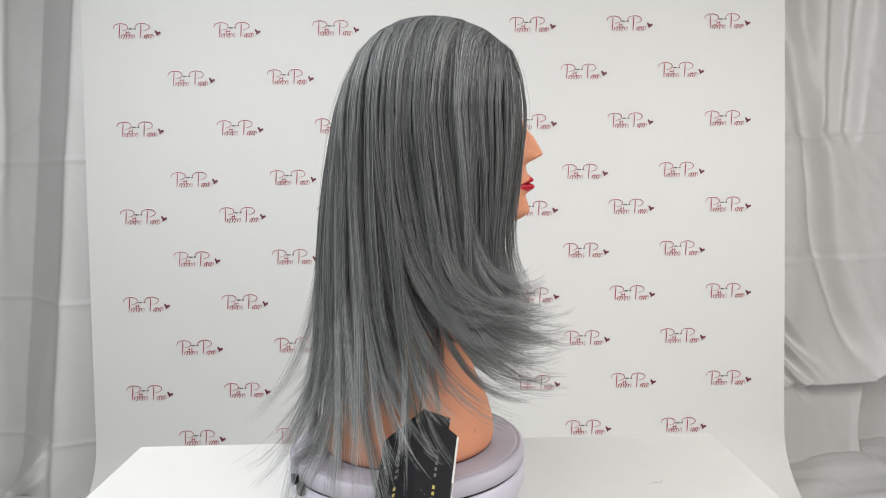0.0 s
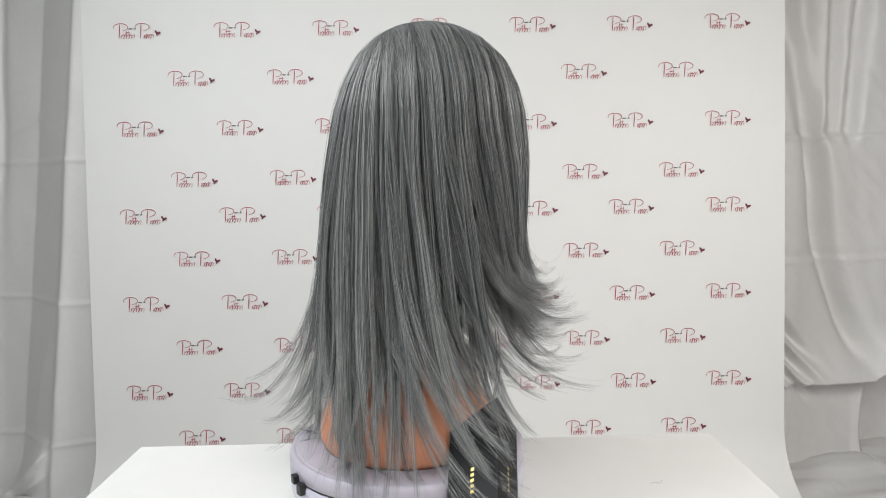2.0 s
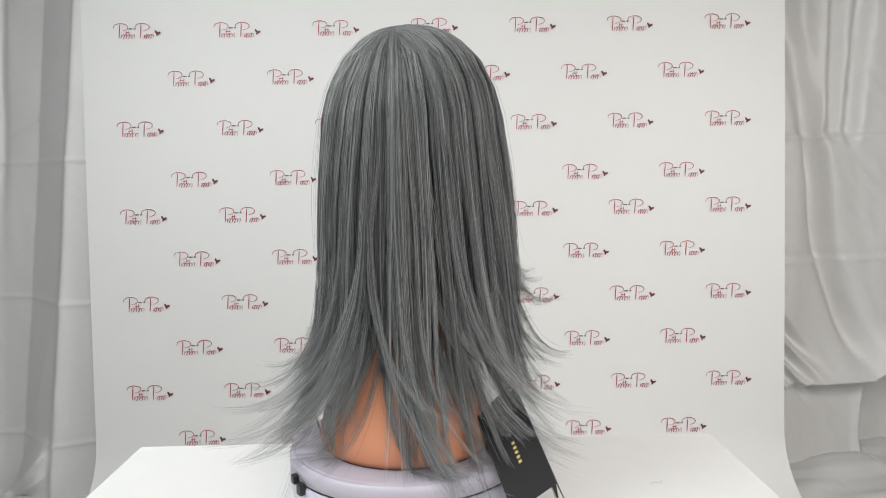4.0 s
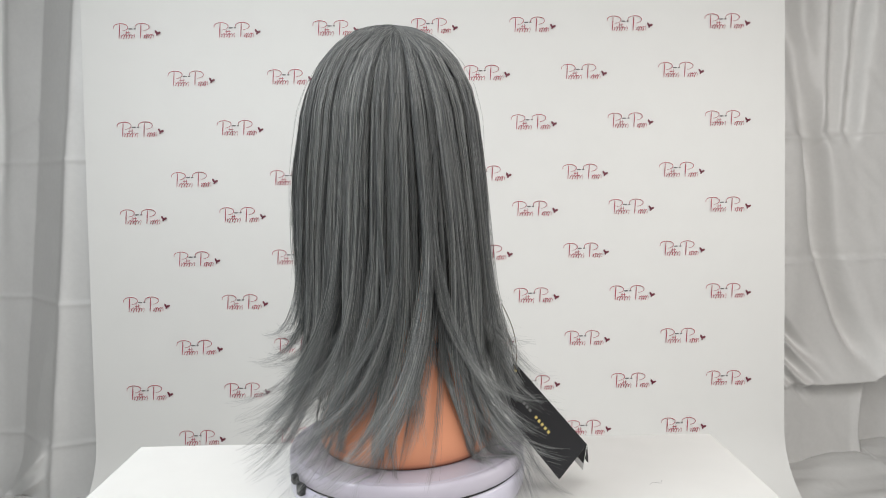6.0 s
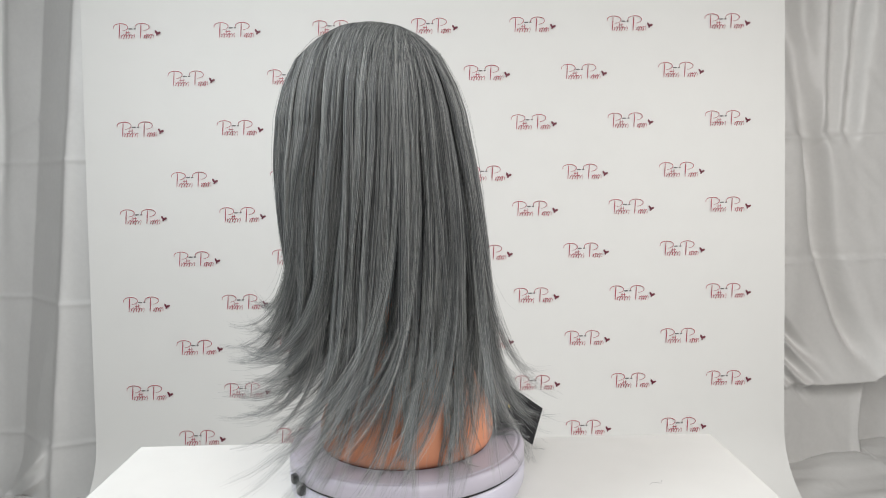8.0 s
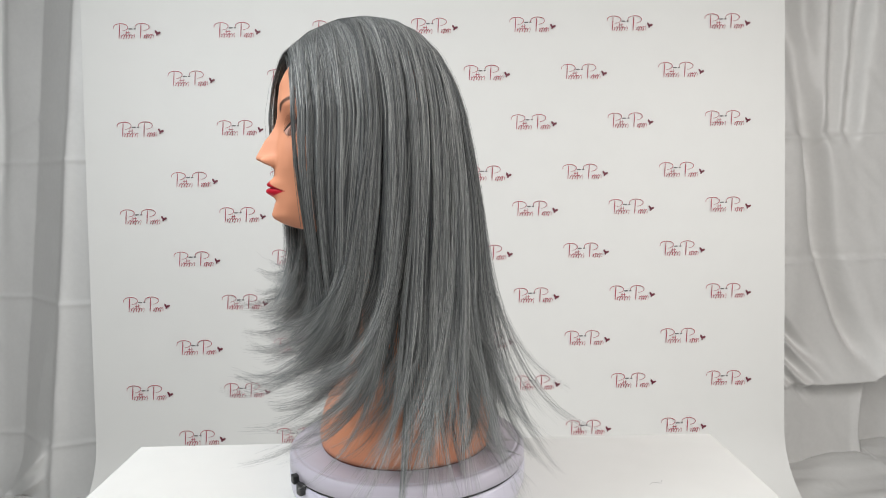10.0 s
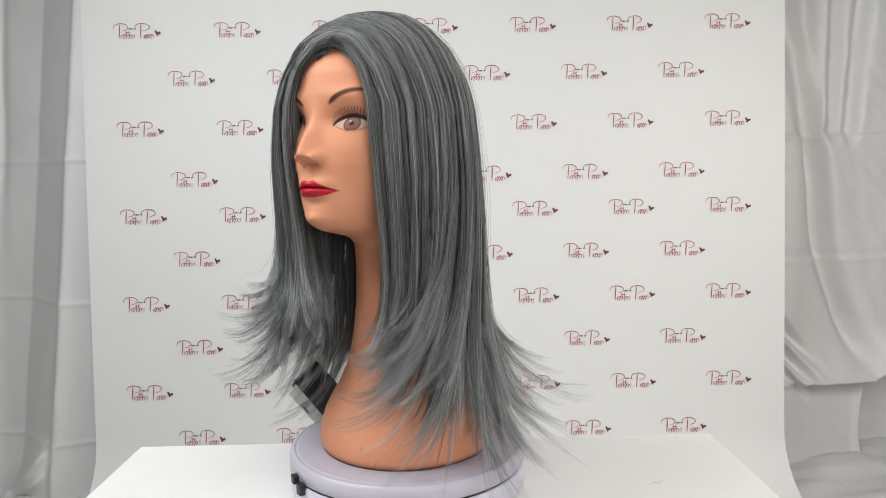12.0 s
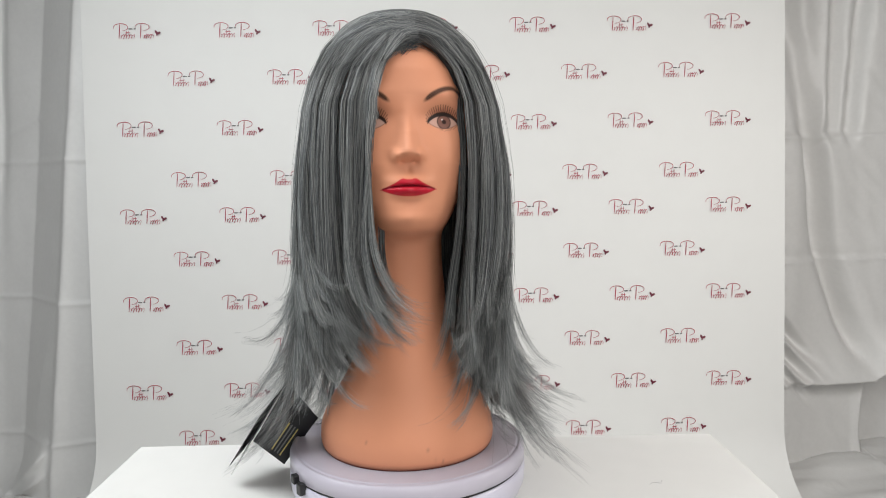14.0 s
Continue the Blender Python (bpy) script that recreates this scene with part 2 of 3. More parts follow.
# ---- curtains ----
def cloth_sheet(name, label, x0, x1, y, relief):
    """A hanging sheet whose relief(x, z) stands out towards the room; its foot pools on the floor."""
    nu, nv = 240, 400
    top, foot = 1.6, FLOOR + 0.012
    verts, faces = [], []
    for j in range(nv + 1):
        z = top + (foot - top) * j / nv
        for i in range(nu + 1):
            x = x0 + (x1 - x0) * i / nu
            d = relief(x, z) + 0.010 * noise.noise(Vector((x * 4, z * 3, 1.7))) + 0.003 * noise.noise(Vector((x * 13, z * 9, 4.1)))
            verts.append((x, y - d, z))
    rows = nv + 1
    for k in range(1, 22):
        for i in range(nu + 1):
            x = x0 + (x1 - x0) * i / nu
            base = verts[nv * (nu + 1) + i]
            swell = 0.035 * abs(math.sin(0.30 * k + 1.1 * math.sin(4.2 * x))) * math.exp(-k / 12) + 0.03 * noise.noise(Vector((x * 5, k * 0.35, 2.0)))
            verts.append((x, base[1] - 0.028 * k, FLOOR + 0.012 + max(0.0, swell)))
    for j in range(nv + 21):
        for i in range(nu):
            a = j * (nu + 1) + i
            faces.append((a, a + nu + 1, a + nu + 2, a + 1))
    ob = new(name, mesh_of(name, verts, faces, CLOTH, True))
    thick = ob.modifiers.new("thickness", "SOLIDIFY")
    thick.thickness, thick.offset = 0.003, -1
    tagged(ob, label, "curtain", group="backdrop curtains")
    return ob


def bell(v, w):
    return math.exp(-(v / w) ** 2)


def step(v, w):
    return 0.5 + 0.5 * math.tanh(v / w)


def pleat(v, w):
    """A crisp ridge that falls away over w on both sides."""
    return math.exp((0.006 - math.sqrt(v * v + 0.000036)) / w)


def left_relief(x, z):
    s = x - (-1.205 + 0.115 * (z - 0.11))          # a long fold that leans with height
    near = step(s + 0.004, 0.014)
    d = near * (0.20 - 0.16 * s) + (1 - near) * (0.18 - 1.0 * min(max(-s, 0.0), 0.20) - 0.25 * max(0.0, -s - 0.20))
    d += 0.05 * bell(x + 1.66 - 0.03 * z, 0.06)
    d -= 0.03 * bell(x + 1.545 - 0.05 * z, 0.025) * step(z - 0.35, 0.2)
    for c, tilt in ((0.43, 0.0), (-0.08, 0.0), (-0.60, 0.06)):
        d += 0.006 * pleat(z - c - tilt * (x + 1.3), 0.006)
    d += 0.07 * pleat(z + 0.70 - 0.9 * (x + 1.40), 0.045) * step(-z - 0.52, 0.06) * step(-x - 1.33, 0.03)
    d += 0.06 * pleat(z + 0.80 - 0.7 * (x + 1.45), 0.03) * step(-z - 0.60, 0.05) * step(-x - 1.35, 0.03)
    d += 0.010 * pleat(z - 0.62 - 0.35 * (x + 1.25), 0.018) * bell(x + 1.36, 0.10)
    d += 0.008 * pleat(x + 1.22 - 0.2 * math.sin(2 * z), 0.03) * step(-z - 0.15, 0.1)
    return d


def right_relief(x, z):
    up = step(z - 0.47, 0.03)
    low = 1 - up
    d = 0.015 * math.sin(6.0 * x + 0.8 * z) + 0.02 * bell(x - 1.53, 0.06)
    # three valleys and a ridge above the first crease
    d -= up * (0.060 * bell(x - 1.50 - 0.22 * (0.93 - z), 0.045) + 0.048 * bell(x - 1.70, 0.032) + 0.050 * bell(x - 1.77 - 0.06 * (z - 0.5), 0.028))
    d += up * 0.020 * pleat(x - 1.645, 0.020)
    # one long valley that wanders outwards below it
    v = float(np.interp(z, (-0.50, -0.36, -0.13, 0.05, 0.35, 0.47), (1.88, 1.83, 1.735, 1.675, 1.635, 1.62)))
    d -= low * 0.095 * bell(x - v, 0.045) * step(z + 0.43, 0.05)
    d += low * 0.016 * pleat(x - v - 0.055, 0.018) * step(z - 0.05, 0.08)
    # the swag above the third crease
    brim = -0.512 + 0.6 * max(0.0, x - 1.87)
    if z > brim:
        d += 0.075 * math.exp(-((z - brim) / 0.13) ** 2) * step(x - 1.575, 0.035) * min(1.0, (z - brim) / 0.018)
    # slanting folds beside the banner
    s = z + 1.05 * (x - 1.485)
    near = bell(x - 1.50, 0.10)
    d -= near * (0.070 * bell(s + 0.255, 0.032) + 0.060 * bell(s + 0.355, 0.028) + 0.042 * bell(s + 0.435, 0.024))
    d += near * (0.022 * pleat(s + 0.310, 0.018) + 0.016 * pleat(s + 0.398, 0.016))
    # flat panel with a free edge, and the cloth far behind it
    panel = step(-z - 0.515, 0.005)
    d -= 0.022 * panel
    edge = 1.885 + 0.012 * math.sin(9 * (z + 0.52))
    d -= 0.14 * step(x - edge, 0.005) * step(brim - z, 0.008)
    d += 0.018 * panel * bell(x - edge + 0.02, 0.018)
    d += 0.030 * panel * pleat(z + 0.80 + 0.10 * (x - 1.6), 0.05) * bell(x - 1.72, 0.12)
    for c in (0.478, -0.011):
        d += 0.006 * pleat(z - c - 0.012 * (x - 1.6), 0.006) - 0.005 * bell(z - c - 0.025, 0.02)
    d += 0.008 * noise.noise(Vector((x * 7, z * 4 + x * 3, 9.0))) + 0.004 * noise.noise(Vector((x * 19 + z * 9, z * 12, 3.0)))
    return d


cloth_sheet("curtain", "dull grey satin curtain hanging in long folds to the floor", -2.35, -0.75, 1.96, left_relief)
cloth_sheet("curtain", "pale grey satin curtain with swags and fold creases", 0.85, 2.45, 1.90, right_relief)


# ---- table ----
def table():
    holder = new("white_table")
    holder.location = (0.02, 0, 0)
    holder.rotation_euler = (0, 0, radians(-2.4))
    tagged(holder, "plain white laminate table under the turntable", "table")
    part("tabletop", box_bm(-0.370, 0.370, -0.52, 0.126, -0.028, 0.0, 0.002), TABLE, holder)
    for x in (-0.34, 0.34):
        for y in (-0.48, 0.085):
            part("leg", box_bm(x - 0.02, x + 0.02, y - 0.02, y + 0.02, FLOOR, -0.028, 0.002), TABLE, holder)
    return holder


table()


# ---- turntable ----
def turntable():
    holder = new("turntable")
    tagged(holder, "pale lilac plastic display turntable on the table", "turntable")
    part("base", lathe_bm([(0, 0.0), (0.116, 0.0), (0.124, 0.003), (0.1278, 0.012), (0.1288, 0.024), (0.1286, 0.0305), (0.1270, 0.0322), (0, 0.0322)]), PLASTIC, holder, smooth=True)
    part("seam", lathe_bm([(0.1240, 0.0316), (0.1262, 0.0316), (0.1262, 0.0352), (0.1240, 0.0352)], closed=True), BLACK, holder, "dark gap between base and platter")
    platter = part("platter", lathe_bm([(0, 0.0346), (0.1268, 0.0346), (0.1284, 0.0356), (0.1283, 0.0470), (0.1270, 0.0502), (0.1250, 0.0516), (0.1232, 0.0520), (0.1222, 0.0512),
                                        (0.1208, 0.0512), (0.1198, 0.0520), (0.1185, 0.0520), (0, 0.0520)], 128), PLATE, holder, smooth=True)
    switch = part("switch_box", box_bm(-0.004, 0.003, -0.0044, 0.0044, -0.0056, 0.0060, 0.001), BLACK, holder, "black rocker switch housing")
    a = radians(-55)
    switch.location = (0.1305 * math.sin(a), -0.1305 * math.cos(a), 0.031)
    switch.rotation_euler = (0, 0, a + radians(90))
    rocker = part("rocker", box_bm(0.002, 0.0042, -0.0030, 0.0030, -0.004, 0.0045, 0.0008), BLACK, switch)
    rocker.rotation_euler = (0, radians(8), 0)
    plug = part("socket", box_bm(-0.004, 0.003, -0.0042, 0.0042, -0.004, 0.005, 0.001), BLACK, holder, "black power socket")
    b = radians(-61.5)
    plug.location = (0.1300 * math.sin(b), -0.1300 * math.cos(b), 0.036)
    plug.rotation_euler = (0, 0, b + radians(90))
    for ang, rad, zz in ((74, .1284, .046), (71, .1290, .043)):
        fleck = part("rim_stud", box_bm(-.0016, .0016, -.0012, .0012, -.001, .001, .0004), BLACK, holder, "small dark stud on the rim")
        fleck.location = (rad * math.sin(radians(ang + 32)), -rad * math.cos(radians(ang + 32)), zz)
        fleck.rotation_euler = (0, 0, radians(ang))
    return platter


PLATTER = turntable()


# ---- mannequin ----
def mannequin():
    """One turned and shaped bust with painted make-up; the face looks towards -y."""
    table_z = np.array([.0525, .056, .062, .075, .093, .107, .121, .140, .160, .178, .210, .250, .272, .2805, .2855, .2900, .3000, .315, .330, .350, .370, .392, .415, .436, .452, .464, .472, .478, .481])
    front = np.array([.0930, .0948, .0953, .0945, .0900, .0845, .078, .0720, .0668, .0637, .0607, .0607, .0635, .070, .098, .119, .1310, .1340, .1345, .1320, .1295, .1265, .1265, .1235, .1150, .100, .080, .056, .030])
    rear = np.array([.090, .093, .0945, .0950, .091, .086, .080, .073, .067, .062, .056, .052, .052, .050, .046, .044, .042, .042, .042, .043, .043, .040, .034, .022, .010, -.004, -.018, -.034, -.044])
    half = np.array([.0922, .0940, .0945, .0940, .0870, .0785, .0690, .0585, .0522, .0482, .0445, .0412, .0412, .0412, .0430, .0455, .0510, .0575, .0625, .0670, .0700, .0720, .0725, .069, .062, .052, .040, .026, .012])
    zs = np.concatenate([np.linspace(.0525, .285, 70), np.linspace(.286, .43, 230), np.linspace(.432, .481, 40)])

    def smooth_interp(vals):
        raw = np.interp(zs, table_z, vals)
        for _ in range(3):
            raw[1:-1] = (np.interp(zs[1:-1] - .002, zs, raw) + 2 * raw[1:-1] + np.interp(zs[1:-1] + .002, zs, raw)) / 4
        return raw
    fr, re, ha = smooth_interp(front), smooth_interp(rear), smooth_interp(half)
    near = np.linspace(-1, 1, 221) * np.radians(62)
    far = np.linspace(np.radians(62), 2 * np.pi - np.radians(62), 72)[1:-1]
    th = np.concatenate([near, far])
    n = len(th)
    Z = zs[:, None] + 0 * th[None, :]
    S, C = np.sin(th)[None, :], np.cos(th)[None, :]
    flat = np.clip((Z - .300) / .05, 0, 1) * np.clip((.46 - Z) / .04, 0, 1)
    X = ha[:, None] * np.sign(S) * np.abs(S) ** (1 - 0.10 * flat)
    Y = np.where(C > 0, -(fr[:, None]) * np.abs(C) ** (1 - 0.18 * flat), re[:, None] * np.abs(C))
    face = (C > 0) * 1.0

    def bump(x, z, sx, sz):
        return np.exp(-((X - x) / sx) ** 2 - ((Z - z) / sz) ** 2)
    push = 0 * X
    ridge = np.clip((.405 - Z) / (.405 - .3625), 0, 1)
    under = np.clip((Z - .3505) / .010, 0, 1)
    under = under * under * (3 - 2 * under)
    wide = .0055 + .0034 * ridge ** 2.5
    push += (.0030 + .0160 * ridge ** 1.2) * under * np.exp(-(np.abs(X) / (wide * 1.12)) ** 2.0) * np.clip((.412 - Z) / .034, 0, 1)
    for s in (-1, 1):
        push += .0085 * bump(s * .0104, .3570, .0042, .0052)
        push -= .0085 * bump(s * .030, .3910, .0150, .0105)
        push += .0050 * bump(s * .033, .3878, .0110, .0070)
        push += .0030 * bump(s * .034, .4130, .0170, .0070)
        push += .0030 * bump(s * .040, .3620, .0160, .0160)
        push -= .0025 * bump(s * .030, .3300, .0080, .0120)
    push += .0062 * bump(0, .3345, .0165, .0048) + .0066 * bump(0, .3265, .0140, .0042)
    lip_line = .3275 + .0035 * np.clip(1 - (X / .0245) ** 2, 0, 1)
    push -= .0036 * np.exp(-(X / .0170) ** 4 - ((Z - lip_line) / .0010) ** 2)
    push -= .0022 * bump(0, .3175, .0130, .0042) + .0014 * bump(0, .3440, .0026, .0045)
    for s in (-1, 1):
        push -= .0035 * bump(s * .0062, .3530, .0030, .0022)
    push += .0050 * bump(0, .3010, .0160, .0080)
    Y = Y - push * face
    verts = np.stack([X, Y, Z], -1).reshape(-1, 3)
    rows = len(zs)
    a = (np.arange(rows - 1)[:, None] * n + np.arange(n)[None, :])
    b = (np.arange(rows - 1)[:, None] * n + (np.arange(n)[None, :] + 1) % n)
    quads = np.stack([a, b, b + n, a + n], -1).reshape(-1, 4)
    faces = [tuple(q) for q in quads.tolist()] + [tuple(range(n))[::-1], tuple((rows - 1) * n + k for k in range(n))]
    me = mesh_of("mannequin_bust", verts.tolist(), faces, SKIN, True)
    # make-up
    col = np.zeros((rows * n, 4))
    col[:] = (0.66, 0.290, 0.170, 0.50)
    x, y, z = verts[:, 0], verts[:, 1], verts[:, 2]
    on = (y < -0.05) & (z > .29)

    def paint(mask, c):
        m = np.clip(mask, 0, 1)[:, None] * on[:, None]
        col[:] = col * (1 - m) + np.array(c) * m

    def soft(d, w=.0004):
        return np.clip(.5 - d / (2 * w), 0, 1)
    ax = np.abs(x)
    upper = .3272 + .0118 * np.clip(1 - (ax / .0258) ** 1.05, 0, 1) - .0022 * np.exp(-(x / .0040) ** 2) + .0012 * np.exp(-((ax - .0065) / .0040) ** 2)
    lower = .3270 - .0052 * np.clip(1 - (ax / .0240) ** 2.2, 0, 1)
    paint(soft(z - upper) * soft(lower - z) * (ax < .0258), (0.44, 0.012, 0.028, 0.30))
    part_z = .3277 + .0035 * np.clip(1 - (x / .0245) ** 2, 0, 1)
    paint(.85 * np.exp(-((z - part_z) / .0008) ** 2) * (ax < .0235), (0.12, 0.004, 0.010, 0.4))
    for s in (-1, 1):
        ex, ez = s * x - .0335, z - .3872
        # brow
        t = np.clip((s * x - .014) / .042, 0, 1)
        mid_z = .4050 + .0130 * np.sin(np.clip(t / .68, 0, 1) * np.pi / 2) - .010 * np.clip((t - .68) / .32, 0, 1) ** 1.5
        thick = .0027 * (1 - .7 * t ** 2)
        hairs = .90 + .10 * np.sin((s * x * 1.0 + (z - mid_z) * .9) * 5200)
        paint(soft(np.abs(z - mid_z) - thick * np.clip(.35 + (s * x - .014) / .010, 0, 1), .0010) * np.clip((s * x - .014) / .004, 0, 1) * (s * x < .056) * hairs, (0.022, 0.013, 0.011, 0.5))
        # shadow colour brushed on the lid
        paint(.85 * np.exp(-((ex - .002) / .0165) ** 2 - ((ez - .0080) / .0066) ** 2), (0.25, 0.085, 0.050, 0.45))
        w = np.clip(1 - (ex / .0150) ** 2, 0, 1)
        top, low = .0078 * w ** .8, -.0056 * w
        inside = soft(ez - top) * soft(low - ez) * (np.abs(ex) < .015)
        paint(inside, (0.50, 0.31, 0.25, 0.4))
        r = np.hypot(ex - .0005, ez - .0006)
        paint(inside * soft(r - .0068), (0.060, 0.028, 0.022, 0.4))
        paint(inside * soft(r - .0058), (0.20, 0.095, 0.072, 0.4))
        paint(inside * soft(r - .0021), (0.03, 0.014, 0.012, 0.4))
        # small pale highlight painted in above the pupil
        paint(soft(np.hypot(ex + .0012, ez - .0028) - .0006), (0.85, 0.8, 0.78, 0.2))
        paint(soft(np.abs(ez - top) - .0019) * (np.abs(ex) < .0155), (0.02, 0.012, 0.010, 0.4))
        paint(.7 * soft(np.abs(ez - low) - .00035) * (np.abs(ex) < .0150), (0.05, 0.025, 0.02, 0.4))
        # painted lashes
        fan = np.arctan2(ex, ez + .014)
        tick = np.clip((np.cos(fan * 76) - .30) * 2.0, 0, 1)
        reach = np.clip((ez - top) / .0085, 0, 1)
        paint(tick * (ez > top) * (reach < 1) * (1 - .3 * reach) * (np.abs(ex) < .0165), (0.03, 0.016, 0.013, 0.5))
        lowtick = np.clip((np.cos(fan * 44) - .5) * 2, 0, 1)
        paint(.7 * lowtick * (ez < low) * (ez > low - .0026) * (ex > -.004) * (ex < .0155), (0.05, 0.03, 0.02, 0.5))
    for sx, sz, rr in ((.0150, .0720, .0016), (.0225, .0610, .0013), (.0300, .0590, .0010), (-.045, .0800, .0012)):
        m = np.exp(-((x - sx) ** 2 + (z - sz) ** 2) / rr ** 2) * (y < 0) * .55
        col[:] = col * (1 - m[:, None]) + np.array((.25, .12, .08, .5)) * m[:, None]
    hem = np.clip((.0562 - z) / .0012, 0, 1)[:, None]                # dark red along the lowest rim of the bust
    col[:] = col * (1 - hem) + np.array((.10, .020, .018, .9)) * hem
    attr = me.color_attributes.new("paint", "FLOAT_COLOR", "POINT")
    attr.data.foreach_set("color", col.astype(np.float32).ravel())
    ob = new("mannequin_bust", me)
    return tagged(ob, "peach plastic mannequin bust with painted red lips on the turntable", "mannequin")


MANNEQUIN = mannequin()


# ---- wig ----
HEAD_Y, Z_EQ = -0.030, 0.398
# the hair's outline, level by level: how far it reaches at a heading (0 at the face) is a + b cos + c cos 2 + d sin + e cos 3
LEVELS = np.array([.10, .15, .19, .23, .27, .31, .35, .38, .405, .435, .465, .486, .497, .504])
REACH = np.array([(.0930, .0060, -.0030, -.0030, -.0040), (.0960, .0090, -.0032, -.0045, -.0055), (.0986, .0114, -.0034, -.0050, -.0065),
                  (.1041, .0180, -.0004, -.0045, -.0067), (.1059, .0226, -.0006, -.0028, -.0075), (.1059, .0269, .0001, -.0016, -.0062),
                  (.1048, .0316, .0014, -.0011, -.0042), (.1021, .0348, .0030, -.0011, -.0020), (.0993, .0365, .0034, -.0011, -.0008),
                  (.0909, .0373, .0031, -.0014, .0005), (.0755, .0376, .0031, -.0015, .0008), (.0540, .0360, .0015, -.0015, .0005),
                  (.0340, .0350, 0, -.0005, 0), (.0060, .0350, 0, 0, 0)])
HEADINGS = np.linspace(-math.pi, math.pi, 241)


def hair_radii():
    """Radius of the outline about the head's middle, a row for each level over HEADINGS."""
    th = np.linspace(-math.pi, math.pi, 721)
    table = []
    for a, b, c, d, e in REACH + np.array((.0035, 0, 0, 0, 0)):
        h = a + b * np.cos(th) + c * np.cos(2 * th) + d * np.sin(th) + e * np.cos(3 * th)
        dh = -b * np.sin(th) - 2 * c * np.sin(2 * th) + d * np.cos(th) - 3 * e * np.sin(3 * th)
        x = h * np.sin(th) + dh * np.cos(th)
        y = -h * np.cos(th) + dh * np.sin(th) - HEAD_Y
        ang, rad = np.arctan2(x, -y), np.hypot(x, y)
        order = np.argsort(ang)
        table.append(np.interp(HEADINGS, ang[order], rad[order], period=2 * math.pi))
    return np.array(table)


RADII = hair_radii()


def wrapped(phi):
    return (phi + math.pi) % (2 * math.pi) - math.pi


def radius_at(phi, z):
    """Hair radius about the head's middle at heading phi and height z."""
    phi, z = np.broadcast_arrays(np.asarray(phi, float), np.asarray(z, float))
    f = (wrapped(phi) + math.pi) / (2 * math.pi) * 240
    i = np.clip(f.astype(int), 0, 239)
    k = np.clip(np.searchsorted(LEVELS, z) - 1, 0, len(LEVELS) - 2)
    u, v = f - i, np.clip((z - LEVELS[k]) / (LEVELS[k + 1] - LEVELS[k]), 0, 1)
    low = RADII[k, i] * (1 - u) + RADII[k, i + 1] * u
    high = RADII[k + 1, i] * (1 - u) + RADII[k + 1, i + 1] * u
    return low * (1 - v) + high * v


def height_at(x, y, deep):
    """Height of the hair's top surface over a point of the plan, deep under the outline."""
    phi, r = np.arctan2(x, -(y - HEAD_Y)), np.hypot(x, y - HEAD_Y) + deep
    lo, hi = np.full(len(phi), Z_EQ), np.full(len(phi), LEVELS[-1])
    for _ in range(11):
        mid = (lo + hi) / 2
        inside = radius_at(phi, mid) > r
        lo, hi = np.where(inside, mid, lo), np.where(inside, hi, mid)
    return (lo + hi) / 2


